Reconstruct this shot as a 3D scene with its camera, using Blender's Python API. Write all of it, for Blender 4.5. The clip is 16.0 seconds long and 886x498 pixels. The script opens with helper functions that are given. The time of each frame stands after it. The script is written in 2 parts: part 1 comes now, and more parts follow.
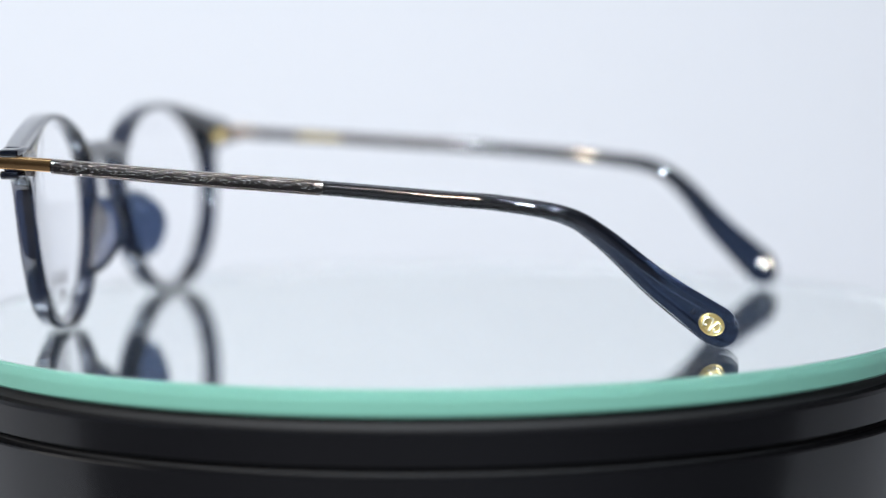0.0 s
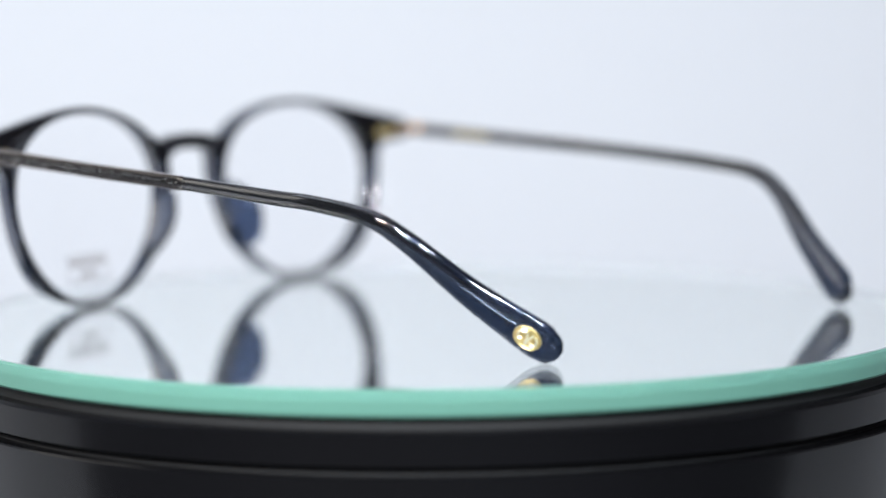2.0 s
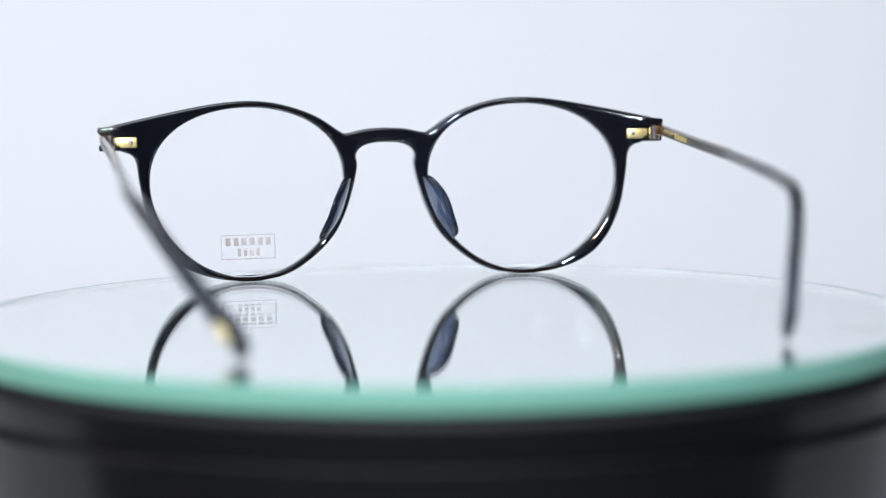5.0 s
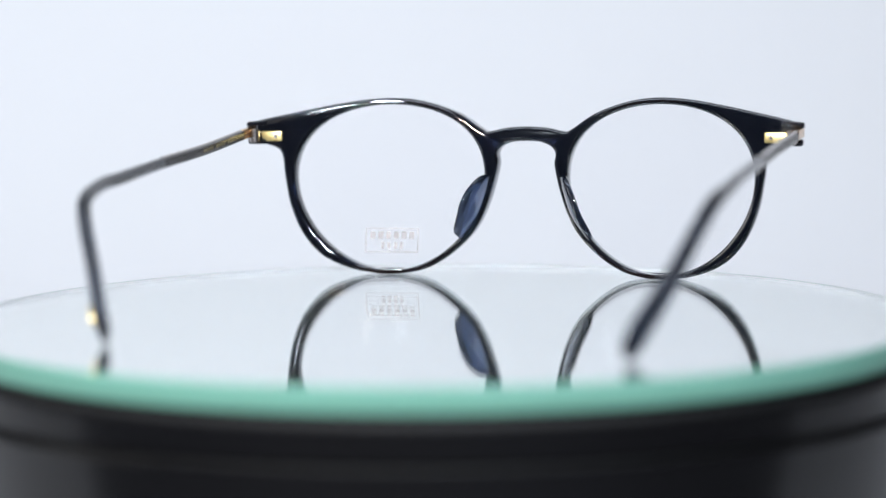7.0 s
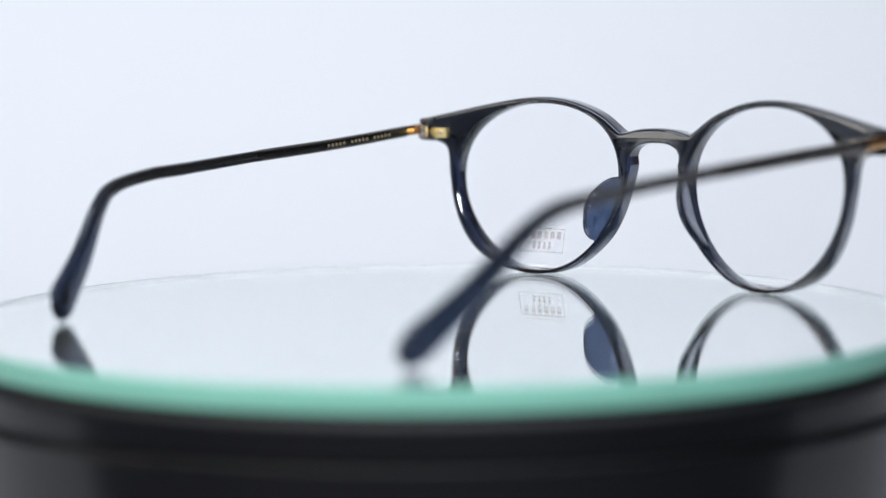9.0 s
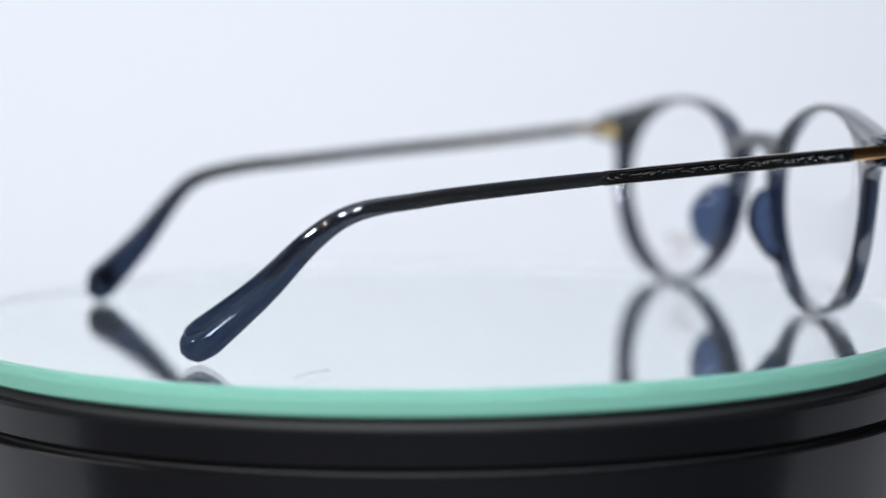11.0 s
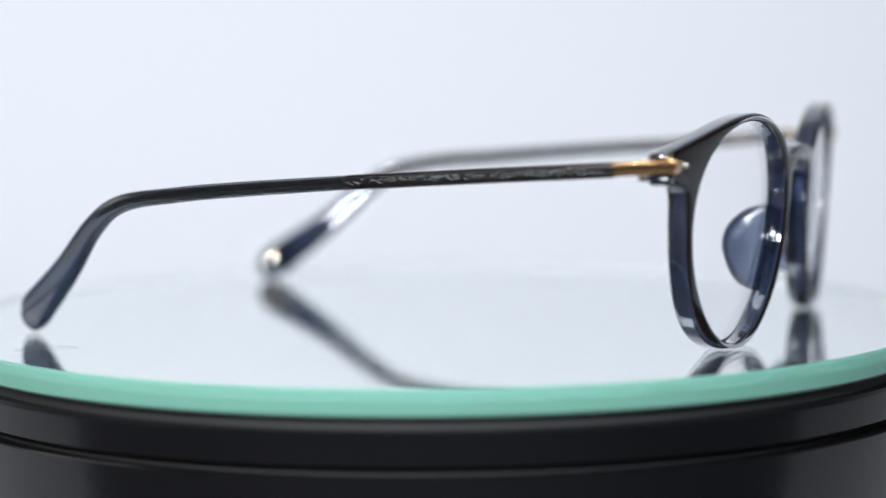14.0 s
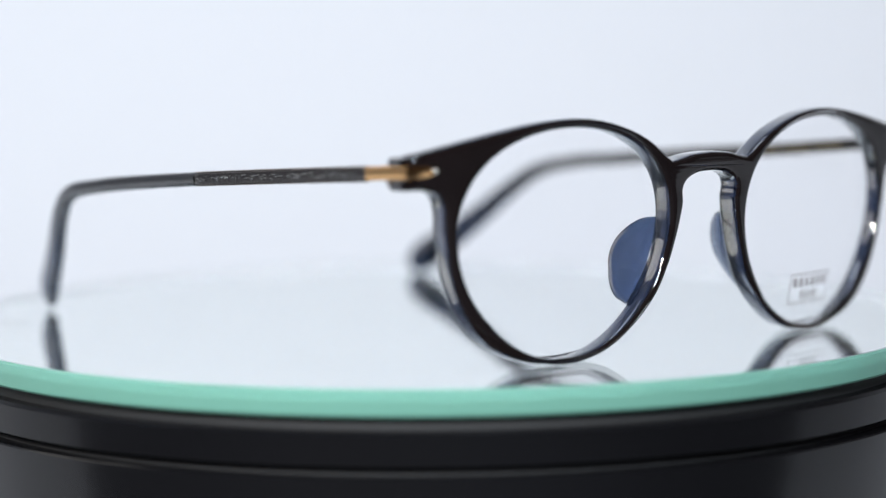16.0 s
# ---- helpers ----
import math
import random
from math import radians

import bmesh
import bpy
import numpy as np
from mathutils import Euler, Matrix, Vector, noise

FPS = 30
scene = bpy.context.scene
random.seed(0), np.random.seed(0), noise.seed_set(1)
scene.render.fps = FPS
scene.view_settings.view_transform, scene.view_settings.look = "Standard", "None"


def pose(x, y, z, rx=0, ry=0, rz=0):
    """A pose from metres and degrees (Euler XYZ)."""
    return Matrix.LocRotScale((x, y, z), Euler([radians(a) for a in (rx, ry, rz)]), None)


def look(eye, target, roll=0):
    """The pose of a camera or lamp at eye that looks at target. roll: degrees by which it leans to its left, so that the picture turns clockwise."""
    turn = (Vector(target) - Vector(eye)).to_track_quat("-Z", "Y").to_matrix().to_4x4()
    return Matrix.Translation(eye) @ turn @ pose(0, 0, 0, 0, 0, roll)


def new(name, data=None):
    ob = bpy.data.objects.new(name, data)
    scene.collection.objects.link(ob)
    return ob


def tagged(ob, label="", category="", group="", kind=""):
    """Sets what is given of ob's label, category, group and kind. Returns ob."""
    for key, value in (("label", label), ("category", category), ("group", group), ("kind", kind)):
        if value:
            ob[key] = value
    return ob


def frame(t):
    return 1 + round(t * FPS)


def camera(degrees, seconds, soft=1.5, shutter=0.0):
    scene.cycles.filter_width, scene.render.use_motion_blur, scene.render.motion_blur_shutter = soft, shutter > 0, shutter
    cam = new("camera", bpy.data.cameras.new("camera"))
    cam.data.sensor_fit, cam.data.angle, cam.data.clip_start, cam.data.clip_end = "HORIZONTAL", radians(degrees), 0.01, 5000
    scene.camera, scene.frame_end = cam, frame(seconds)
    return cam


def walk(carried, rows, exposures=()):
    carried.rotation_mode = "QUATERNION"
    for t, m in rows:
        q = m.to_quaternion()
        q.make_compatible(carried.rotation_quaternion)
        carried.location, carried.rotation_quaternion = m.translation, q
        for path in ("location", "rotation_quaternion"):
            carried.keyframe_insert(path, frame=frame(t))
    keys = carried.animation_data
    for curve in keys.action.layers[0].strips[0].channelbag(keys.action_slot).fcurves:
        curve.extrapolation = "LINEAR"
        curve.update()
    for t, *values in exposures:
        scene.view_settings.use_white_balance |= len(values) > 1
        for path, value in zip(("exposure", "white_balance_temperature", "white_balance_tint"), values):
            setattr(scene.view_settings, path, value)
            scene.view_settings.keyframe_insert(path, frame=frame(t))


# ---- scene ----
# One pair of spectacles turns on a mirrored plate before a still camera.
MM = 0.001
SPIN = 13.5834                       # degrees a second, clockwise from above

# ---- camera ----
cam = camera(22.3945, 16.0, soft=1.25)
PITCH, YAW, ROLL = 5.4395, 0.1079, -0.5658
EYE = Vector((0.0, -0.48612, 0.05974))
AHEAD = Vector((math.sin(radians(YAW)) * math.cos(radians(PITCH)), math.cos(radians(YAW)) * math.cos(radians(PITCH)), -math.sin(radians(PITCH))))


def eye_at(forward):
    e = EYE + AHEAD * forward
    return look(e, e + AHEAD, ROLL)


NEAR, FAR = eye_at(0.00624), eye_at(0.0)
focus_mark = new("focus_mark")
cam.data.dof.use_dof, cam.data.dof.focus_object, cam.data.dof.aperture_fstop = True, focus_mark, 6.4
walk(cam, [(0.0, NEAR), (3.0, NEAR), (3.3, FAR), (9.05, FAR), (9.35, NEAR), (16.0, NEAR)])

# ---- world and lights ----
world = bpy.data.worlds.new("world")
scene.world = world
world.use_nodes = True
world.node_tree.nodes["Background"].inputs[0].default_value = (0.60, 0.66, 0.80, 1)
world.node_tree.nodes["Background"].inputs[1].default_value = 0.05


def area_lamp(name, eye, target, sx, sy, watts, color):
    data = bpy.data.lights.new(name, "AREA")
    data.shape, data.size, data.size_y, data.energy, data.color = "RECTANGLE", sx, sy, watts, color
    ob = new(name, data)
    ob.matrix_world = look(eye, target)
    return ob


# two unseen fill lamps, added to whiten the backdrop and brighten its left
area_lamp("backdrop_fill", (-0.25, 0.10, 0.95), (0.05, 0.75, 0.15), 0.9, 0.35, 3.0, (0.79, 0.87, 1.0))
area_lamp("left_fill", (-0.95, 0.0, 0.45), (0.0, 0.1, 0.0), 0.5, 0.5, 1.5, (1.0, 0.96, 0.90))
# shop spots in front of the table, one of them warm
for place, watts, size, tint in (((0.11, -0.66, 0.32), 3.2, 0.05, (0.79, 0.885, 1.0)), ((-0.02, -0.68, 0.32), 4.5, 0.055, (0.79, 0.885, 1.0)), ((-0.22, -0.65, 0.32), 2.8, 0.045, (1.0, 0.80, 0.62)), ((-0.32, -0.62, 0.32), 4.0, 0.055, (0.79, 0.885, 1.0))):
    spot = area_lamp("shop_spot", place, (0.0, -0.05, 0.0), size, size, watts, tint)
    spot.data.shape = "DISK"


# ---- materials ----
def material(name, color, rough=0.4, metal=0.0, trans=0.0, ior=1.5, bump=0.0, bump_scale=800.0, vary=0.0, vary_scale=60.0, coat=0.0, spec=0.5):
    m = bpy.data.materials.new(name)
    m.use_nodes = True
    nt = m.node_tree
    b = nt.nodes["Principled BSDF"]
    b.inputs["Base Color"].default_value = (*color, 1)
    b.inputs["Roughness"].default_value = rough
    b.inputs["Metallic"].default_value = metal
    b.inputs["Transmission Weight"].default_value = trans
    b.inputs["IOR"].default_value = ior
    b.inputs["Coat Weight"].default_value, b.inputs["Coat IOR"].default_value = coat, 1.7
    b.inputs["Specular IOR Level"].default_value = spec
    tc = nt.nodes.new("ShaderNodeTexCoord")
    if vary:
        n = nt.nodes.new("ShaderNodeTexNoise")
        n.inputs["Scale"].default_value, n.inputs["Detail"].default_value = vary_scale, 6
        nt.links.new(tc.outputs["Object"], n.inputs["Vector"])
        mix = nt.nodes.new("ShaderNodeMix")
        mix.data_type = "RGBA"
        mix.inputs[6].default_value = (*[c * (1 - vary) for c in color], 1)
        mix.inputs[7].default_value = (*[min(1, c * (1 + vary)) for c in color], 1)
        nt.links.new(n.outputs["Fac"], mix.inputs[0])
        nt.links.new(mix.outputs[2], b.inputs["Base Color"])
    if bump:
        n = nt.nodes.new("ShaderNodeTexNoise")
        n.inputs["Scale"].default_value, n.inputs["Detail"].default_value = bump_scale, 4
        nt.links.new(tc.outputs["Object"], n.inputs["Vector"])
        bp = nt.nodes.new("ShaderNodeBump")
        bp.inputs["Strength"].default_value, bp.inputs["Distance"].default_value = bump, 0.0005
        nt.links.new(n.outputs["Fac"], bp.inputs["Height"])
        nt.links.new(bp.outputs["Normal"], b.inputs["Normal"])
    return m


ACETATE = material("navy_acetate", (0.024, 0.036, 0.076), 0.05, trans=0.95, ior=1.49, coat=1.0, vary=0.15, vary_scale=90)
PAD_ACETATE = material("thin_navy_acetate", (0.070, 0.105, 0.200), 0.05, trans=0.95, ior=1.49, coat=0.5, vary=0.12, vary_scale=90)
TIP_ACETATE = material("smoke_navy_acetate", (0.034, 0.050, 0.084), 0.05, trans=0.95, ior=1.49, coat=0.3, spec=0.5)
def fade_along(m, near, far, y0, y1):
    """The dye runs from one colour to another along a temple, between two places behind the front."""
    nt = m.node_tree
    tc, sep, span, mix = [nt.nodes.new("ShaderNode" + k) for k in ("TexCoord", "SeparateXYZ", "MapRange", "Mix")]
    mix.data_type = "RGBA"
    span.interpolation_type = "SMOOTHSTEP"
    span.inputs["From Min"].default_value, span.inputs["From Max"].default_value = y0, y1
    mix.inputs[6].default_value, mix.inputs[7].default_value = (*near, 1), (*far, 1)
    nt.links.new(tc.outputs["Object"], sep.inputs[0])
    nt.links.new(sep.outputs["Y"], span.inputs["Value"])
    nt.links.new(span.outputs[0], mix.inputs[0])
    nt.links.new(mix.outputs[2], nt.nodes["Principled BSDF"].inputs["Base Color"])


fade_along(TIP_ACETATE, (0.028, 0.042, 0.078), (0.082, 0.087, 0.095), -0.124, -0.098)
LAMINATE = material("dark_laminate", (0.0055, 0.0038, 0.0038), 0.07, spec=0.35, vary=0.2, vary_scale=150)
LENS = material("clear_lens", (0.985, 0.985, 0.99), 0.0, trans=1.0, ior=1.10)
GOLD = material("antique_gold", (0.60, 0.36, 0.165), 0.13, 1.0, bump=0.08, bump_scale=2500, vary=0.12, vary_scale=400)
PALE_GOLD = material("pale_gold", (0.97, 0.94, 0.80), 0.45, 1.0, bump=0.1, bump_scale=2500, vary=0.1, vary_scale=400)
DULL_GOLD = material("dull_gold", (0.80, 0.64, 0.29), 0.40, 1.0, bump=0.1, bump_scale=2500, vary=0.15, vary_scale=400)
SILVER = material("steel", (0.66, 0.60, 0.57), 0.2, 1.0, bump=0.05, bump_scale=2500, vary=0.1, vary_scale=400)
FLECK = material("bright_fleck", (0.40, 0.39, 0.38), 0.16, 1.0, vary=0.3, vary_scale=900)
OXIDE = material("oxidised_silver", (0.060, 0.056, 0.056), 0.22, 1.0, bump=0.25, bump_scale=1500, vary=0.5, vary_scale=700)
GUNMETAL = material("gunmetal", (0.16, 0.152, 0.145), 0.13, 1.0, bump=0.1, bump_scale=1800, vary=0.3, vary_scale=300)
INK = material("grey_ink", (0.24, 0.222, 0.22), 0.6, vary=0.2, vary_scale=900)
STEEL_WIRE = material("steel_wire", (0.42, 0.385, 0.38), 0.12, 1.0, bump=0.05, bump_scale=2500, vary=0.15, vary_scale=300)
GOLD_INK = material("gold_ink", (0.60, 0.48, 0.20), 0.35, 0.6, vary=0.2, vary_scale=900)
DIM_INK = material("dim_gold_ink", (0.22, 0.18, 0.10), 0.4, 0.4, vary=0.2, vary_scale=900)
MIRROR = material("mirror", (0.955, 0.992, 0.978), 0.004, 0.965, vary=0.01, vary_scale=30)
GLASS_EDGE = material("ground_glass_edge", (0.165, 0.375, 0.292), 0.35, trans=0.45, ior=1.15, vary=0.06, vary_scale=40, bump=0.05, bump_scale=900)
BLACK = material("black_plastic", (0.003, 0.003, 0.0035), 0.18, bump=0.03, bump_scale=500, spec=0.2, vary=0.25, vary_scale=25)
MATT_BLACK = material("matt_black", (0.006, 0.006, 0.006), 0.7, vary=0.2, vary_scale=40)
HAIR = material("dark_fibre", (0.10, 0.09, 0.085), 0.5, vary=0.2, vary_scale=400)
WHITE = material("white_backdrop", (0.80, 0.81, 0.83), 0.9, vary=0.015, vary_scale=3, bump=0.02, bump_scale=300)
GREY = material("grey_wall", (0.50, 0.51, 0.54), 0.9, vary=0.05, vary_scale=3)
MID = material("mid_grey_wall", (0.26, 0.26, 0.27), 0.9, vary=0.08, vary_scale=3)
WARM_DARK = material("brown_wall", (0.10, 0.080, 0.070), 0.9, vary=0.1, vary_scale=3)
GLASS_TOP = material("plate_glass", (1.0, 1.0, 1.0), 0.0, trans=1.0, ior=1.15)
DARK = material("dark_wall", (0.035, 0.035, 0.04), 0.9, vary=0.1, vary_scale=3)


# ---- mesh helpers ----
def finish(me, bm, mats, smooth=True, angle=35):
    bm.to_mesh(me)
    bm.free()
    for m in mats if isinstance(mats, (list, tuple)) else [mats]:
        me.materials.append(m)
    if smooth:
        for p in me.polygons:
            p.use_smooth = True
        me.set_sharp_from_angle(angle=radians(angle))
    return me


def part(name, bm, mats, parent=None, label="", smooth=True, angle=35):
    ob = new(name, finish(bpy.data.meshes.new(name), bm, mats, smooth, angle))
    if parent is not None:
        ob.parent = parent
    return tagged(ob, label)


def spline(points, per=8, closed=False):
    """Catmull-Rom through a few points."""
    pts = [Vector(p) for p in points]
    n, out = len(pts), []
    for i in range(n if closed else n - 1):
        get = (lambda k: pts[k % n]) if closed else (lambda k: pts[max(0, min(n - 1, k))])
        a, b, c, d = get(i - 1), get(i), get(i + 1), get(i + 2)
        for j in range(per):
            t = j / per
            out.append(0.5 * (2 * b + (c - a) * t + (2 * a - 5 * b + 4 * c - d) * t * t + (3 * b - a - 3 * c + d) * t ** 3))
    if not closed:
        out.append(pts[-1])
    return out


def resample(pts, n):
    d = [0.0]
    for a, b in zip(pts, pts[1:]):
        d.append(d[-1] + (b - a).length)
    out, k = [], 0
    for i in range(n):
        s = d[-1] * i / (n - 1)
        while k < len(d) - 2 and d[k + 1] < s:
            k += 1
        f = (s - d[k]) / max(d[k + 1] - d[k], 1e-9)
        out.append(pts[k].lerp(pts[k + 1], min(1, f)))
    return out


def sweep(bm, pts, size, power=2.6, n=16, up=Vector((0, 0, 1)), flat=None):
    """A tube along pts; size(f) gives half the height and half the thickness at the fraction f. flat: the way that its flat side faces."""
    rings = []
    for i, p in enumerate(pts):
        f = i / (len(pts) - 1)
        d = (pts[min(i + 1, len(pts) - 1)] - pts[max(i - 1, 0)]).normalized()
        side = d.cross(up).normalized() if flat is None else (flat - d * flat.dot(d)).normalized()
        v = side.cross(d).normalized()
        hh, ht = size(f)
        ring = []
        for k in range(n):
            a = 2 * math.pi * k / n
            c, s = math.cos(a), math.sin(a)
            ring.append(bm.verts.new(p + side * ht * math.copysign(abs(c) ** (2 / power), c) + v * hh * math.copysign(abs(s) ** (2 / power), s)))
        rings.append(ring)
    for a, b in zip(rings, rings[1:]):
        for k in range(n):
            bm.faces.new((a[k], a[(k + 1) % n], b[(k + 1) % n], b[k]))
    bm.faces.new(rings[0][::-1])
    bm.faces.new(rings[-1])
    bmesh.ops.recalc_face_normals(bm, faces=bm.faces)


def box(bm, lo, hi, bevel=0.0, segments=2):
    r = bmesh.ops.create_cube(bm, size=1)
    lo, hi = Vector(lo), Vector(hi)
    for v in r["verts"]:
        v.co = Vector([(lo[k] + hi[k]) / 2 + v.co[k] * (hi[k] - lo[k]) for k in range(3)])
    if bevel:
        bmesh.ops.bevel(bm, geom=list({e for v in r["verts"] for e in v.link_edges}), offset=bevel, segments=segments, affect="EDGES", profile=0.5)


def lathe(bm, profile, n=192):
    """Turn a profile of (radius, z) about the upright axis."""
    rings = []
    for r, z in profile:
        if r < 1e-7:
            rings.append([bm.verts.new((0, 0, z))])
        else:
            rings.append([bm.verts.new((r * math.cos(2 * math.pi * k / n), r * math.sin(2 * math.pi * k / n), z)) for k in range(n)])
    for a, b in zip(rings, rings[1:]):
        for k in range(n):
            q = [a[k % len(a)], a[(k + 1) % len(a)], b[(k + 1) % len(b)], b[k % len(b)]]
            q = list(dict.fromkeys(q))
            if len(q) > 2:
                bm.faces.new(q)
    bmesh.ops.recalc_face_normals(bm, faces=bm.faces)


# ---- the booth ----
def sheet(name, corners, mat, label):
    bm = bmesh.new()
    lo = [min(c[k] for c in corners) for k in range(3)]
    hi = [max(c[k] for c in corners) for k in range(3)]
    box(bm, lo, hi)
    ob = part(name, bm, mat, smooth=False)
    tagged(ob, label, kind="structure")
    return ob


def backdrop():
    """White paper sweep: table top, a wide curve and the wall behind."""
    prof = [(0.16, -0.06), (0.35, -0.06)]
    prof += [(0.35 + 0.4 * math.sin(a), 0.34 - 0.4 * math.cos(a)) for a in [math.pi / 2 * k / 16 for k in range(1, 17)]]
    prof += [(0.75, 1.25)]
    bm = bmesh.new()
    rows = []
    for y, z in prof:
        rows.append([bm.verts.new((x, y, z)) for x in (-1.2, 1.2)])
    for a, b in zip(rows, rows[1:]):
        bm.faces.new((a[0], a[1], b[1], b[0]))
    bmesh.ops.recalc_face_normals(bm, faces=bm.faces)
    bmesh.ops.solidify(bm, geom=bm.faces[:], thickness=0.004)
    tagged(part("backdrop", bm, WHITE, angle=60), "seamless white paper sweep behind the turntable", kind="structure")


backdrop()
# walls, ceiling and floor stay out of view, added to shape light and reflections
sheet("wall_left", [(-1.24, -1.3, -0.1), (-1.2, 0.8, 1.3)], GREY, "unseen pale wall added beside the table")
sheet("wall_right", [(1.2, -1.3, -0.1), (1.24, 0.8, 1.3)], WARM_DARK, "unseen brown wall added beside the table")
sheet("wall_front", [(-1.2, -1.34, -0.1), (1.2, -1.3, 1.3)], MID, "unseen grey wall added behind the camera for reflections")
sheet("ceiling", [(-1.24, -1.34, 1.3), (1.24, 0.8, 1.34)], GREY, "unseen grey ceiling added above the table")
# out of view: white beside the drum, dark before it, to shape its reflections
sheet("table_top", [(-1.2, -0.12, -0.1), (1.2, 0.16, -0.06)], WHITE, "unseen white table top under the turntable")
sheet("reflection_sheet", [(-1.2, -1.0, -0.1), (1.2, -0.12, -0.061)], DARK, "unseen dark sheet added before the turntable to darken the drum's reflections")
sheet("floor", [(-1.24, -1.34, -0.14), (1.24, 0.8, -0.1)], GREY, "unseen grey floor added under the table")

# ---- turntable ----
CX, CY = -0.0005, -0.0040            # the plate's centre
PLATE_R, PLATE_T = 0.1037, 0.0050


def turntable():
    base = new("turntable")
    base.location = (CX, CY, -0.06)
    tagged(base, "round black plastic turntable base under a mirror plate", "turntable")
    up = 0.06
    bm = bmesh.new()
    lathe(bm, [(0.0, 0.0), (0.1035, 0.0), (0.1050, 0.001), (0.1050, up - 0.0153), (0.1048, up - 0.0150), (0.0, up - 0.0150)])
    part("base_body", bm, BLACK, base, "glossy black base drum", angle=20)
    bm = bmesh.new()
    lathe(bm, [(0.0, up - 0.0150), (0.1020, up - 0.0150), (0.1020, up - 0.0137), (0.0, up - 0.0137)])
    part("joint_ring", bm, MATT_BLACK, base, "dark recessed joint ring")
    bm = bmesh.new()
    lathe(bm, [(0.0, up - 0.0137), (0.1036, up - 0.0137), (0.1042, up - 0.0132), (0.1040, up - 0.0080), (0.1034, up - 0.0074), (0.0, up - 0.0074)])
    part("platter_rim", bm, BLACK, base, "satin black platter rim")
    bm = bmesh.new()
    lathe(bm, [(0.0, up - 0.0074), (0.1010, up - 0.0074), (0.1010, up - 0.0050), (0.0, up - 0.0050)])
    part("rubber_pad", bm, MATT_BLACK, base, "matt black rubber pad")
    return base


def mirror_plate():
    plate = new("mirror_plate")
    tagged(plate, "round mirrored glass plate with a green ground edge", "mirror plate")
    r, t = PLATE_R, PLATE_T
    bm = bmesh.new()
    lathe(bm, [(r - 0.0006, -t), (r, -t + 0.0005), (r, -0.0004), (r - 0.0004, 0.0)], 256)
    part("glass_edge", bm, GLASS_EDGE, plate, "sea-green ground glass edge")
    # added white ring, standing in for light that the far edge lets through
    bm = bmesh.new()
    lathe(bm, [(r - 0.0012, -0.0023), (r - 0.0012, -0.0002)], 256)
    part("edge_lightener", bm, WHITE, plate, "white ring added inside the edge to pale its far side")
    bm = bmesh.new()
    lathe(bm, [(0.0, 0.0), (r - 0.0004, 0.0)], 256)
    for f in bm.faces:
        if f.normal.z < 0:
            f.normal_flip()
    part("glass_face", bm, GLASS_TOP, plate, "clear glass face", smooth=False)
    bm = bmesh.new()
    lathe(bm, [(0.0, -0.0024), (r - 0.0002, -0.0024)], 256)
    part("mirror_backing", bm, MIRROR, plate, "silvered mirror backing", smooth=False)
    return plate


def stray_hair():
    pts = spline([(70.4, 69.0, 0.10), (67.0, 65.6, 0.14), (62.8, 63.7, 0.2), (59.7, 63.0, 0.08)], 8)
    bm = bmesh.new()
    sweep(bm, [p * MM for p in pts], lambda f: (0.04 * MM, 0.04 * MM), 2, 6)
    return tagged(part("stray_hair", bm, HAIR), "thin dark stray hair lying on the mirror plate", "hair")


# ---- spectacles: x to the wearer's right, y forward, z up, in millimetres ----
LX, LZ, LA, LB, SAG = 34.6, 21.75, 23.85, 20.85, 3.0
SHIFT = 0.8                          # the lenses sit a little off the middle


def thick(x):
    """Thickness of the front: stout at the bridge, slimmer towards the temples."""
    return 5.0 - 0.0002 * x * x


def off_middle(x):
    return x + SHIFT * (1 - (x / 68.5) ** 2)


def back_face(x, z):
    """How far forward the back of the front lies: curved round the face and leaning."""
    return 5.1 - 0.00162 * x * x + 0.07 * (z - 37)


def lens_rim(a, grow=0.0):
    c, s = math.cos(a), math.sin(a)
    return LX + (LA + grow) * c, LZ + (LB + grow) * s + SAG * c * c


def outline():
    """Half the outer outline, from the top of the bridge round to its underside."""
    top = [(0, 37.1), (5, 36.8), (9.6, 35.9), (11.4, 36.4), (17, 40.1), (23, 42.5), (29, 43.9), (35, 44.3), (42, 43.8), (50, 42.5), (60, 40.5), (67.6, 38.9)]
    low = [(68.4, 34.0), (65.5, 32.7), (62.8, 31.6), (61.6, 29.4), (61.0, 24.5), (59.4, 16.6), (56.1, 9.4), (50.8, 4.0), (43, 0.8), (34.5, 0.0),
           (26.5, 0.9), (20, 4.3), (14.0, 9.8), (10.6, 15.6), (8.4, 22), (7.2, 27.5), (7.4, 30.3), (6.2, 32.1), (3.4, 33.2), (0, 33.4)]
    return [(p.x, p.y) for p in spline([(x, z, 0) for x, z in top], 7)] + [(68.3, 38.0)] + [(p.x, p.y) for p in spline([(x, z, 0) for x, z in low], 7)]


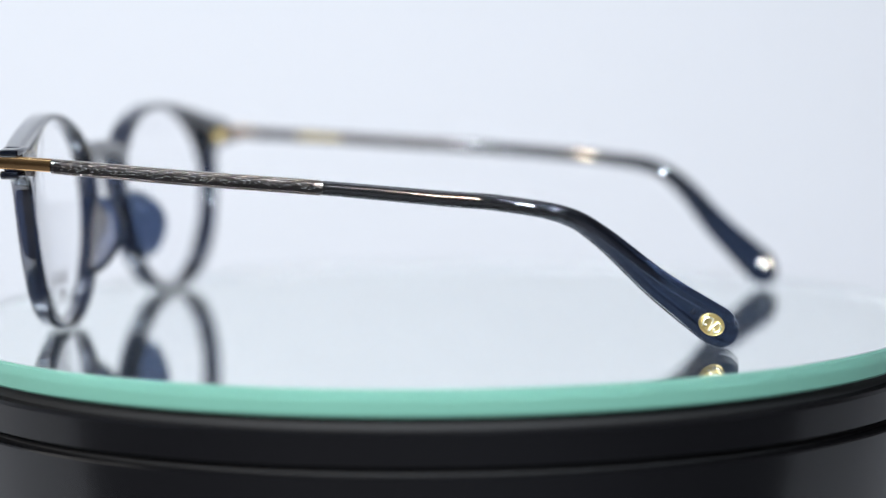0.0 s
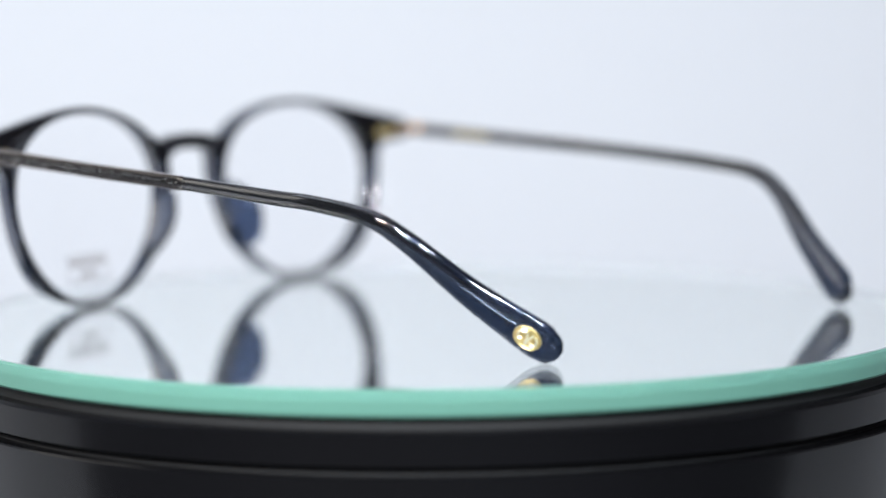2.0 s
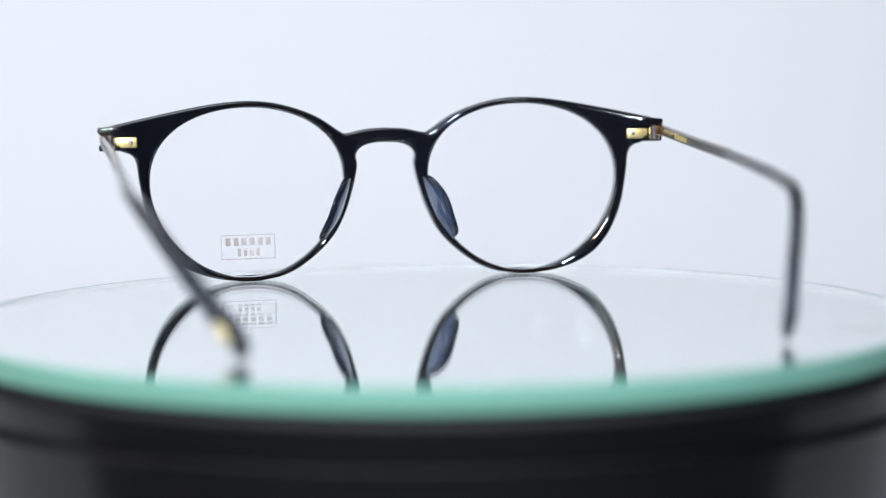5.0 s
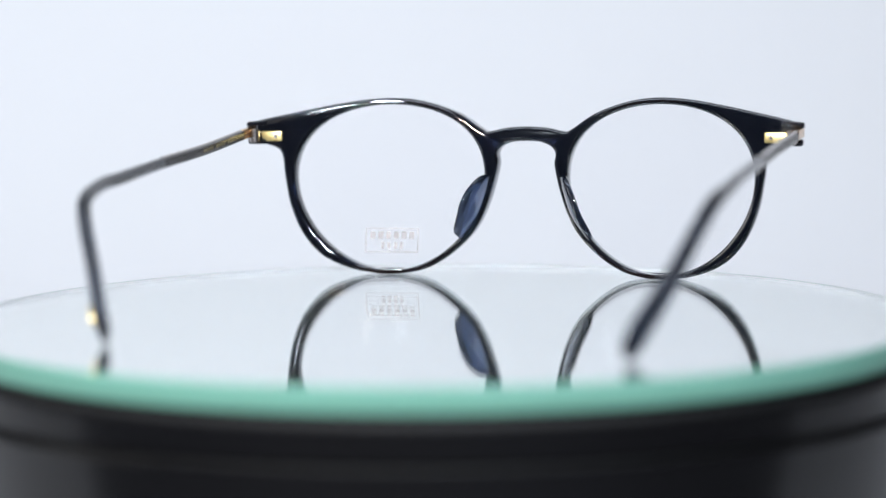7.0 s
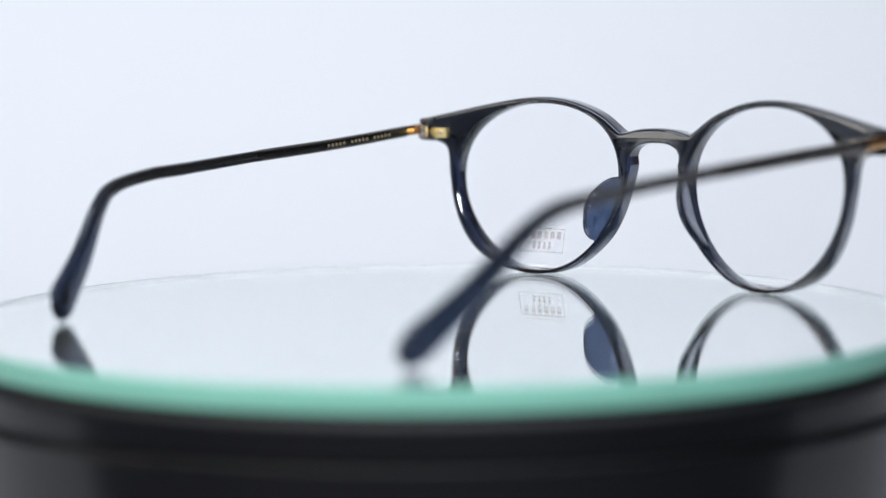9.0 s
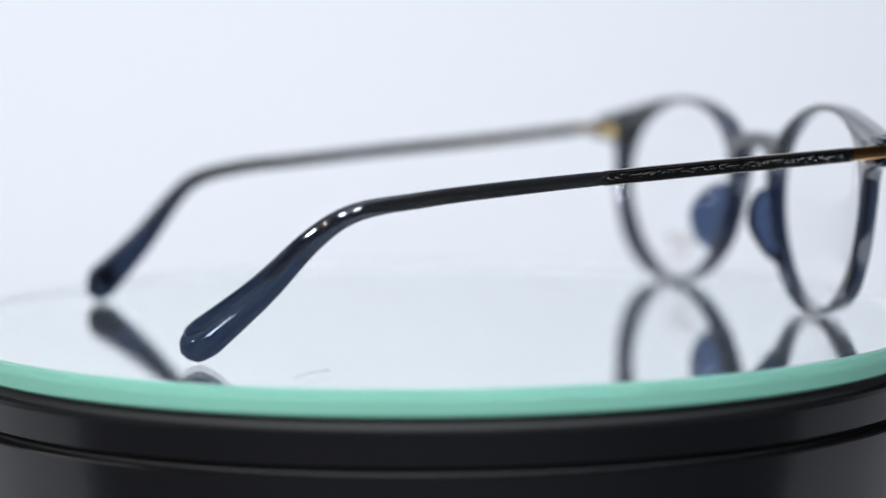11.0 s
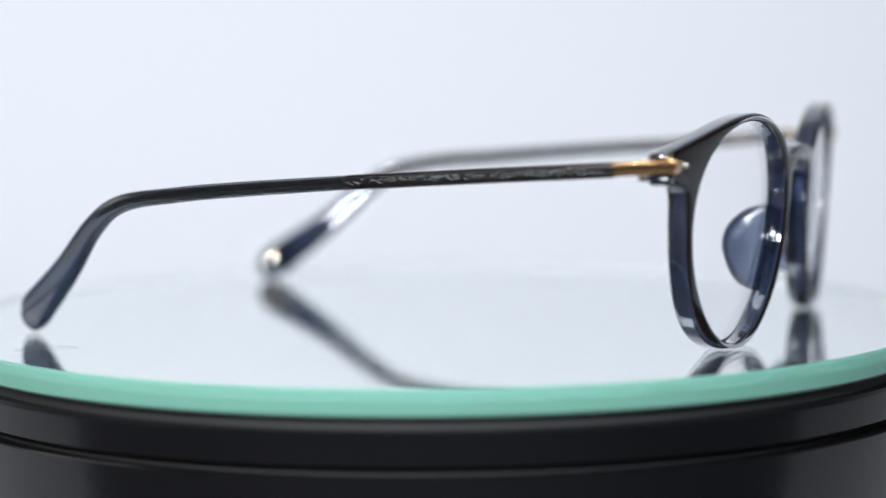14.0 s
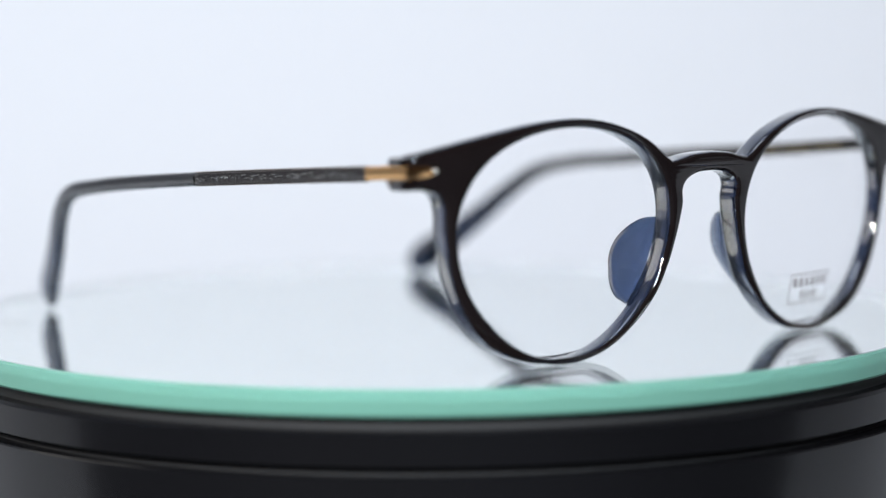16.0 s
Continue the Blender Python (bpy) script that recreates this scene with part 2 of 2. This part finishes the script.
def frame_front(parent):
    half = outline()
    whole = half + [(-x, z) for x, z in half[::-1][1:-1]]
    cu = bpy.data.curves.new("front_curve", "CURVE")
    cu.dimensions, cu.fill_mode = "2D", "BOTH"
    bev = 1.0
    cu.extrude, cu.bevel_depth, cu.bevel_resolution, cu.offset = 2.0 - bev, bev, 4, -bev
    holes = [[(sx * x, z) for x, z in (lens_rim(2 * math.pi * k / 120) for k in range(120))] for sx in (1, -1)]
    for loop in [whole] + holes:
        sp = cu.splines.new("POLY")
        sp.points.add(len(loop) - 1)
        for q, (x, z) in zip(sp.points, loop):
            q.co = (x, z, 0, 1)
        sp.use_cyclic_u = True
    tmp = new("front_curve", cu)
    bpy.context.view_layer.update()
    me = bpy.data.meshes.new_from_object(tmp.evaluated_get(bpy.context.evaluated_depsgraph_get()))
    bpy.data.objects.remove(tmp)
    bm = bmesh.new()
    bm.from_mesh(me)
    bmesh.ops.remove_doubles(bm, verts=bm.verts, dist=0.002)
    for v in bm.verts:
        x, z, d = v.co
        v.co = Vector((off_middle(x), back_face(x, z) + (d + 2.0) / 4.0 * thick(x), z)) * MM
    bmesh.ops.recalc_face_normals(bm, faces=bm.faces)
    if bm.calc_volume(signed=True) < 0:
        bmesh.ops.reverse_faces(bm, faces=bm.faces[:])
    bm.normal_update()
    for f in bm.faces:
        f.material_index = 1 if f.normal.y > 0.55 else 0
    front = part("frame_front", bm, [ACETATE, LAMINATE], parent, "glossy navy acetate front with dark face", angle=25)
    for sx in (1, -1):
        for z0, z1, reach in ((37.45, 39.0, 70.7), (32.75, 34.4, 70.4)):
            bm = bmesh.new()
            y0 = back_face(68, 36)
            box(bm, Vector((min(sx * 65.2, sx * reach), y0 + 0.15, z0)) * MM, Vector((max(sx * 65.2, sx * reach), y0 + thick(68) - 0.1, z1)) * MM, 0.55 * MM, 4)
            for v in bm.verts:
                v.co.z -= (abs(v.co.x) - 65.2 * MM) * 0.10 if z0 > 36 else 0.0
            for f in bm.faces:
                f.material_index = 1 if f.normal.y > 0.55 else 0
            part("end_lip", bm, [ACETATE, LAMINATE], front, "dark rounded lip beside the gold end piece")
    return front


def lens(parent, sx):
    """A thin meniscus that fills the rim."""
    bm = bmesh.new()
    n, rings = 64, 10
    faces = []
    for off in (1.5, 3.0):
        rows = [[bm.verts.new(Vector((off_middle(sx * LX), back_face(LX, LZ + SAG * 0.4) + off + 1.0, LZ + SAG * 0.4)) * MM)]]
        for j in range(1, rings + 1):
            row = []
            for k in range(n):
                x, z = lens_rim(2 * math.pi * k / n, 0.25)
                f = j / rings
                x, z = LX + (x - LX) * f, LZ + SAG * 0.4 + (z - LZ - SAG * 0.4) * f
                row.append(bm.verts.new(Vector((off_middle(sx * x), back_face(x, z) + off + 1.0 * (1 - f * f) - 0.6 * f * f, z)) * MM))
            rows.append(row)
        faces.append(rows)
        for a, b in zip(rows, rows[1:]):
            for k in range(n):
                q = list(dict.fromkeys([a[k % len(a)], a[(k + 1) % n % len(a)], b[(k + 1) % n], b[k]]))
                bm.faces.new(q)
    a, b = faces[0][-1], faces[1][-1]
    for k in range(n):
        bm.faces.new((a[k], a[(k + 1) % n], b[(k + 1) % n], b[k]))
    bmesh.ops.recalc_face_normals(bm, faces=bm.faces)
    ob = part("lens", bm, LENS, parent, "clear curved demonstration lens", angle=50)
    ob.visible_shadow = False
    return ob


def lens_print(parent):
    """The printed box on one lens: an outline and two rows of plain bars."""
    def strip(bm, x0, x1, z0, z1):
        n = max(1, int((x1 - x0) / 2))
        for i in range(n):
            xa, xb = x0 + (x1 - x0) * i / n, x0 + (x1 - x0) * (i + 1) / n
            quad = []
            for x, z in ((xa, z0), (xb, z0), (xb, z1), (xa, z1)):
                fx = (abs(x) - LX) / LA
                fz = (z - LZ - SAG * 0.4) / LB
                f2 = min(1, fx * fx + fz * fz)
                quad.append(bm.verts.new(Vector((off_middle(x), back_face(x, z) + 3.06 + 1.0 * (1 - f2) - 0.6 * f2, z)) * MM))
            bm.faces.new(quad)
    bm = bmesh.new()
    x0, x1, z0, z1, w = -41.5, -28.0, 5.1, 11.2, 0.28
    strip(bm, x0, x1, z0, z0 + w)
    strip(bm, x0, x1, z1 - w, z1)
    strip(bm, x0, x0 + w, z0 + w, z1 - w)
    strip(bm, x1 - w, x1, z0 + w, z1 - w)
    part("print_border", bm, INK, parent, "thin grey printed border", smooth=False)
    for row, (a, b, za, zb, n) in enumerate(((-40.7, -28.8, 8.5, 10.4, 6), (-37.8, -31.6, 5.9, 7.8, 4))):
        step = (b - a) / n
        for i in range(n):
            bm = bmesh.new()
            xa, xb = a + step * i + 0.35, a + step * (i + 1) - 0.35
            strip(bm, xa, xb, za, zb)
            part("print_bar", bm, INK, parent, smooth=False)


def nose_pad(parent, sx):
    """A rounded flange that grows backward from the nasal side of the rim."""
    root = spline([(8.4, 24.8, 0), (9.7, 20, 0), (12.0, 14.2, 0), (16.0, 8.6, 0)], 8)
    bm = bmesh.new()
    rings, n = [], 20
    for i, p in enumerate(root):
        u = i / (len(root) - 1)
        d = (root[min(i + 1, len(root) - 1)] - root[max(0, i - 1)]).normalized()
        out = Vector((-d.y, d.x))
        if out.x < 0:
            out = -out
        full = max(0.0, math.sin(math.pi * u)) ** 0.6
        depth = 6.8 * full
        y0 = back_face(p.x, p.y) + 2.0
        half = 0.75 + 0.4 * full
        ring = []
        for k in range(n):
            a = 2 * math.pi * k / n
            along = 0.5 + 0.5 * math.sin(a)              # 0 at the rim, 1 at the free edge
            along = along ** 0.8
            wide = half * (abs(math.cos(a)) ** 0.6) * math.copysign(1, math.cos(a))
            lean = 1.0 + 2.9 * full * along ** 1.5
            q = Vector((p.x, p.y)) + out * (lean + wide)
            ring.append(bm.verts.new(Vector((off_middle(sx * q.x), y0 - along * (depth + 2.0), q.y)) * MM))
        rings.append(ring)
    for a, b in zip(rings, rings[1:]):
        for k in range(n):
            bm.faces.new((a[k], a[(k + 1) % n], b[(k + 1) % n], b[k]))
    bm.faces.new(rings[0][::-1])
    bm.faces.new(rings[-1])
    bmesh.ops.recalc_face_normals(bm, faces=bm.faces)
    return part("nose_pad", bm, PAD_ACETATE, parent, "translucent blue acetate nose pad", angle=50)


def hinge(parent, sx):
    """Plate with a rivet on the back of the front, and the barrels."""
    yb = back_face(63, 35)
    bm = bmesh.new()
    box(bm, Vector((min(sx * 61.2, sx * 66.8), yb - 0.75, 33.5)) * MM, Vector((max(sx * 61.2, sx * 66.8), yb + 0.3, 36.1)) * MM, 0.35 * MM)
    h = part("hinge", bm, DULL_GOLD, parent, "small gold hinge plate")
    bm = bmesh.new()
    r = bmesh.ops.create_uvsphere(bm, u_segments=12, v_segments=8, radius=0.55 * MM)
    bmesh.ops.translate(bm, verts=r["verts"], vec=Vector((sx * 62.8, yb - 0.8, 34.8)) * MM)
    part("rivet", bm, SILVER, h, "domed steel rivet")
    for i in range(3):
        z = 33.0 + i * 1.15
        bm = bmesh.new()
        r = bmesh.ops.create_cone(bm, cap_ends=True, segments=18, radius1=1.35 * MM, radius2=1.35 * MM, depth=1.05 * MM)
        bmesh.ops.bevel(bm, geom=[e for e in bm.edges if abs(e.verts[0].co.z - e.verts[1].co.z) < 1e-7], offset=0.15 * MM, segments=2, affect="EDGES")
        bmesh.ops.translate(bm, verts=bm.verts[:], vec=Vector((sx * 67.9, yb - 2.2, z + 0.9)) * MM)
        part("barrel", bm, SILVER, h, "steel hinge barrel")
    return h


def temple_path(sx):
    if sx > 0:
        run = ((69.3, -1.5, 35.9), (69.4, -8.7, 35.4), (68.6, -35, 33.9), (68.5, -61, 32.3), (68.0, -84, 30.6), (67.8, -96.4, 29.4),
               (66.9, -108.6, 27.5), (65.0, -116.2, 22.8), (61.0, -125.4, 13.1), (56.2, -136.5, 3.3))
    else:
        run = ((69.3, -1.5, 35.9), (69.4, -8.7, 35.3), (68.5, -35, 33.1), (68.5, -61, 31.3), (68.4, -84, 29.4), (68.2, -94.4, 28.6),
               (66.6, -106.0, 26.4), (63.8, -112.7, 22.2), (57.2, -122.8, 12.4), (50.3, -134.3, 3.15))
    return [Vector((sx * x, y, z)) for x, y, z in run]


def temple(parent, sx):
    ctrl = temple_path(sx)
    full = resample(spline(ctrl, 14), 240)
    def between(y0, y1):
        return [p * MM for p in full if y1 <= p.y <= y0]
    arm = new("temple")
    arm.parent = parent
    tagged(arm, "slim temple arm with metal core and navy acetate tip")
    # gold end piece: the bar beside the hinge, the corner and the front tab
    yf = back_face(66, 35.5) + thick(66)
    bm = bmesh.new()
    def bar(x0, x1, y0, y1, z0, z1, bev):
        box(bm, Vector((min(sx * x0, sx * x1), y0, z0)) * MM, Vector((max(sx * x0, sx * x1), y1, z1)) * MM, bev * MM)
    path = [Vector((sx * 69.5, yf - 0.2, 36.05)) * MM] + [Vector((sx * 69.5, y, 35.45 + (y + 8.7) * 0.062)) * MM for y in (-2, -5, -8.7)]
    sweep(bm, path, lambda f: (1.28 * MM, 0.75 * MM), 6, 16)
    part("end_piece", bm, GOLD, arm, "brushed gold end piece")
    bm = bmesh.new()
    bar(62.6, 70.2, yf - 0.5, yf + 0.35, 34.75, 37.2, 0.25)
    for v in bm.verts:                                   # round off the inner end
        d = (63.9 * MM - abs(v.co.x)) / (1.3 * MM)
        if d > 0:
            v.co.z = 35.975 * MM + (v.co.z - 35.975 * MM) * math.sqrt(max(0.15, 1 - 0.75 * d * d))
    tab = part("front_tab", bm, GOLD, arm, "gold tab on the front")
    bm = bmesh.new()
    r = bmesh.ops.create_uvsphere(bm, u_segments=12, v_segments=8, radius=0.6 * MM)
    bmesh.ops.translate(bm, verts=r["verts"], vec=Vector((sx * 63.8, yf + 0.5, 36.0)) * MM)
    part("rivet", bm, SILVER, tab, "tiny steel rivet")
    # engraved core, then the clear navy sleeve with its wire
    bm = bmesh.new()
    sweep(bm, between(-8.5, -62.5), lambda f: ((1.34 - 0.06 * f) * MM, 0.80 * MM), 2.8, 24)
    core = part("metal_core", bm, GUNMETAL, arm, "slim oxidised silver bar")
    for up in (1, -1):
        bm = bmesh.new()
        sweep(bm, [p + Vector((sx * 0.25, 0, up * 1.30)) * MM for p in between(-8.6, -61.0)], lambda f: (0.17 * MM, 0.40 * MM), 2, 10)
        part("edge_bead", bm, SILVER, core, "polished silver bead")
    for face in (1, -1):
        bm = bmesh.new()
        sweep(bm, [p + Vector((sx * face * 0.66, 0, -0.05)) * MM for p in between(-9.3, -61.6)], lambda f: (0.98 * min(1.0, math.sqrt(max(0.02, (1 - f) * 26))) * MM, 0.17 * MM), 4, 12)
        part("side_panel", bm, OXIDE, core, "dark oxidised side of the bar")
    rnd = random.Random(7)
    bm = bmesh.new()
    y = -9.8
    while y > -60.0:
        p = min(full, key=lambda q: abs(q.y - y))
        long, low = 0.5 + rnd.random() * 1.5, -0.72 + 1.25 * rnd.random() ** 0.7
        rise = (0.10 + 0.5 * rnd.random()) * (1 if low < 0 else -0.6)
        seg = [Vector((p.x + sx * (0.78 + 0.10 * math.sin(math.pi * k / 5)), y - long * k / 5, p.z - 0.060 * long * k / 5 + low + rise * (k / 5) ** 1.3)) * MM for k in range(6)]
        thin = 0.05 + 0.09 * rnd.random()
        sweep(bm, seg, lambda f: (thin * (0.35 + 0.65 * math.sin(math.pi * f)) * MM, 0.13 * MM), 2, 6, Vector((0, 0, 1)))
        y -= 0.25 + 0.40 * rnd.random()
    tagged(part("engraving", bm, FLECK, core, "irregular bright engraved flecks"), kind="stuff")
    sleeve = between(-61.0, -200)
    def fat(f):
        g = max(0.0, (f - 0.45) / 0.55)
        hh = 1.36 + 0.2 * min(1, f / 0.45) + 2.75 * g ** 1.35
        ht = 1.0 + 0.5 * min(1, f / 0.5)
        end = max(0.0, (f - 0.93) / 0.07)
        k = math.sqrt(max(0.0, 1 - end * end * 0.992))
        return hh * k * MM, ht * (0.15 + 0.85 * k) * MM
    bm = bmesh.new()
    last = sleeve[-1] + ((sleeve[-1] - sleeve[-2]).normalized() + Vector((0, 0, 0.25))) * 3.2 * MM
    sweep(bm, resample(sleeve + [last], 190), fat, 2.15, 24, flat=Vector((1, 0, 0)))
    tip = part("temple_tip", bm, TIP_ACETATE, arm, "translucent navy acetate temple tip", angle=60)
    bm = bmesh.new()
    wire = resample(sleeve, 110)[1:90]
    wire = [p + Vector((0, -0.6, 0.8)) * (1.0 * MM * max(0.0, i / 88 - 0.5) / 0.5) for i, p in enumerate(wire)]
    sweep(bm, wire, lambda f: ((1.12 - 0.55 * max(0.0, f - 0.45) / 0.55) * min(1, 0.12 + (1 - f) * 14) * MM, (0.70 - 0.25 * f) * MM), 2.2, 16, flat=Vector((1, 0, 0)))
    part("wire_core", bm, STEEL_WIRE, tip, "thin steel wire inside the tip")
    # small bars of writing on the inner side
    if sx > 0:
        run, ink, lab = [(-20.5 - 1.1 * i, 0.8, 0.55) for i in range(10)], GOLD_INK, "tiny gold lettering"
    else:
        run, ink, lab = [(-15.5 - 1.35 * i - (1.5 if i > 4 else 0) - (1.5 if i > 9 else 0), 0.7, 0.36) for i in range(15)], DIM_INK, "tiny pale lettering"
    bm = bmesh.new()
    for y, length, hh in run:
        p = min(full, key=lambda q: abs(q.y - y))
        box(bm, Vector((p.x - sx * 0.88 - 0.06, y - length, p.z - hh)) * MM, Vector((p.x - sx * 0.88 + 0.06, y, p.z + hh)) * MM)
    tagged(part("lettering", bm, ink, arm, lab, smooth=False), kind="stuff")
    if sx < 0:
        coin(arm, sleeve)
    return arm


def coin(arm, sleeve):
    """Oval gold inlay with a raised curl on the outer side of the tip."""
    pts = resample(sleeve, 110)
    c, d = min(pts, key=lambda q: abs(q.y + 0.1316)), (pts[103] - pts[91]).normalized()
    side = Vector((-1, 0, 0))
    side = (side - d * side.dot(d)).normalized()
    v = side.cross(d).normalized()
    def place(a, b, h):
        return c + (d * a + v * b + side * h) * MM
    for a in (-4.9, -4.2):
        bm = bmesh.new()
        sweep(bm, [place(a + 0.05 * k, -0.5 + 0.35 * k, 1.40) for k in range(4)], lambda f: (0.13 * MM, 0.13 * MM), 2, 6, side)
        part("printed_mark", bm, MATT_BLACK, arm, "tiny dark printed mark")
    bm = bmesh.new()
    rows = []
    for r, h in ((1.0, 1.40), (1.0, 1.80), (0.93, 1.88), (0.86, 1.77), (0.0, 1.75)):
        rows.append([bm.verts.new(place(2.75 * r * math.cos(2 * math.pi * k / 40), 2.1 * r * math.sin(2 * math.pi * k / 40), h)) for k in range(40)] if r else [bm.verts.new(place(0, 0, h))])
    for a, b in zip(rows, rows[1:]):
        for k in range(40):
            bm.faces.new(list(dict.fromkeys([a[k], a[(k + 1) % 40], b[(k + 1) % len(b)], b[k % len(b)]])))
    bmesh.ops.recalc_face_normals(bm, faces=bm.faces)
    medal = part("emblem", bm, DULL_GOLD, arm, "oval gold emblem inlay")
    for pts2 in ([(-0.8, 1.0), (-1.6, 0.8), (-1.9, 0.0), (-1.5, -0.8), (-0.9, -0.5)], [(-0.6, 1.2), (-0.1, 0.1), (0.2, -1.2), (0.4, 0.1), (0.7, 1.1)], [(1.1, 1.0), (1.8, 0.5), (1.9, -0.3), (1.3, -0.9), (0.8, -0.4)]):
        bm = bmesh.new()
        sweep(bm, [place(p.x, p.y, 1.80) for p in spline([(a, b, 0) for a, b in pts2], 6)], lambda f: (0.30 * MM, 0.20 * MM), 2, 8, side)
        part("relief", bm, PALE_GOLD, medal, "raised pale gold curl")


def spectacles():
    ob = new("eyeglasses")
    tagged(ob, "round navy acetate eyeglasses with slim gold and silver temples", "eyeglasses")
    frame_front(ob)
    for sx in (1, -1):
        glass = lens(ob, sx)
        if sx < 0:
            lens_print(glass)
        nose_pad(ob, sx)
        hinge(ob, sx)
        temple(ob, sx)
    return ob


turntable()
plate = mirror_plate()
hair = stray_hair()
glasses = spectacles()


def motions():
    # the lens is focused near, then on the far front, then near again
    walk(focus_mark, [(t, Matrix.Translation(EYE + AHEAD * d)) for t, d in ((0.0, 0.426), (3.05, 0.426), (3.35, 0.548), (9.05, 0.548), (9.35, 0.426), (16.0, 0.426))])
    times = [k / 10 for k in range(161)]
    spot = Vector((-0.06810, 0.01375, 0.0))

    def turned(t, v, heading):
        a = -SPIN * t
        p = Matrix.Rotation(radians(a), 4, "Z") @ v
        return pose(p.x, p.y, p.z, 0, 0, heading + a)

    walk(glasses, [(t, turned(t, spot, 78.675)) for t in times])
    walk(hair, [(t, turned(t, Vector((0, 0, 0)), 0)) for t in times])
    walk(plate, [(t, pose(CX, CY, 0, 0, 0, -SPIN * t)) for t in times])


motions()
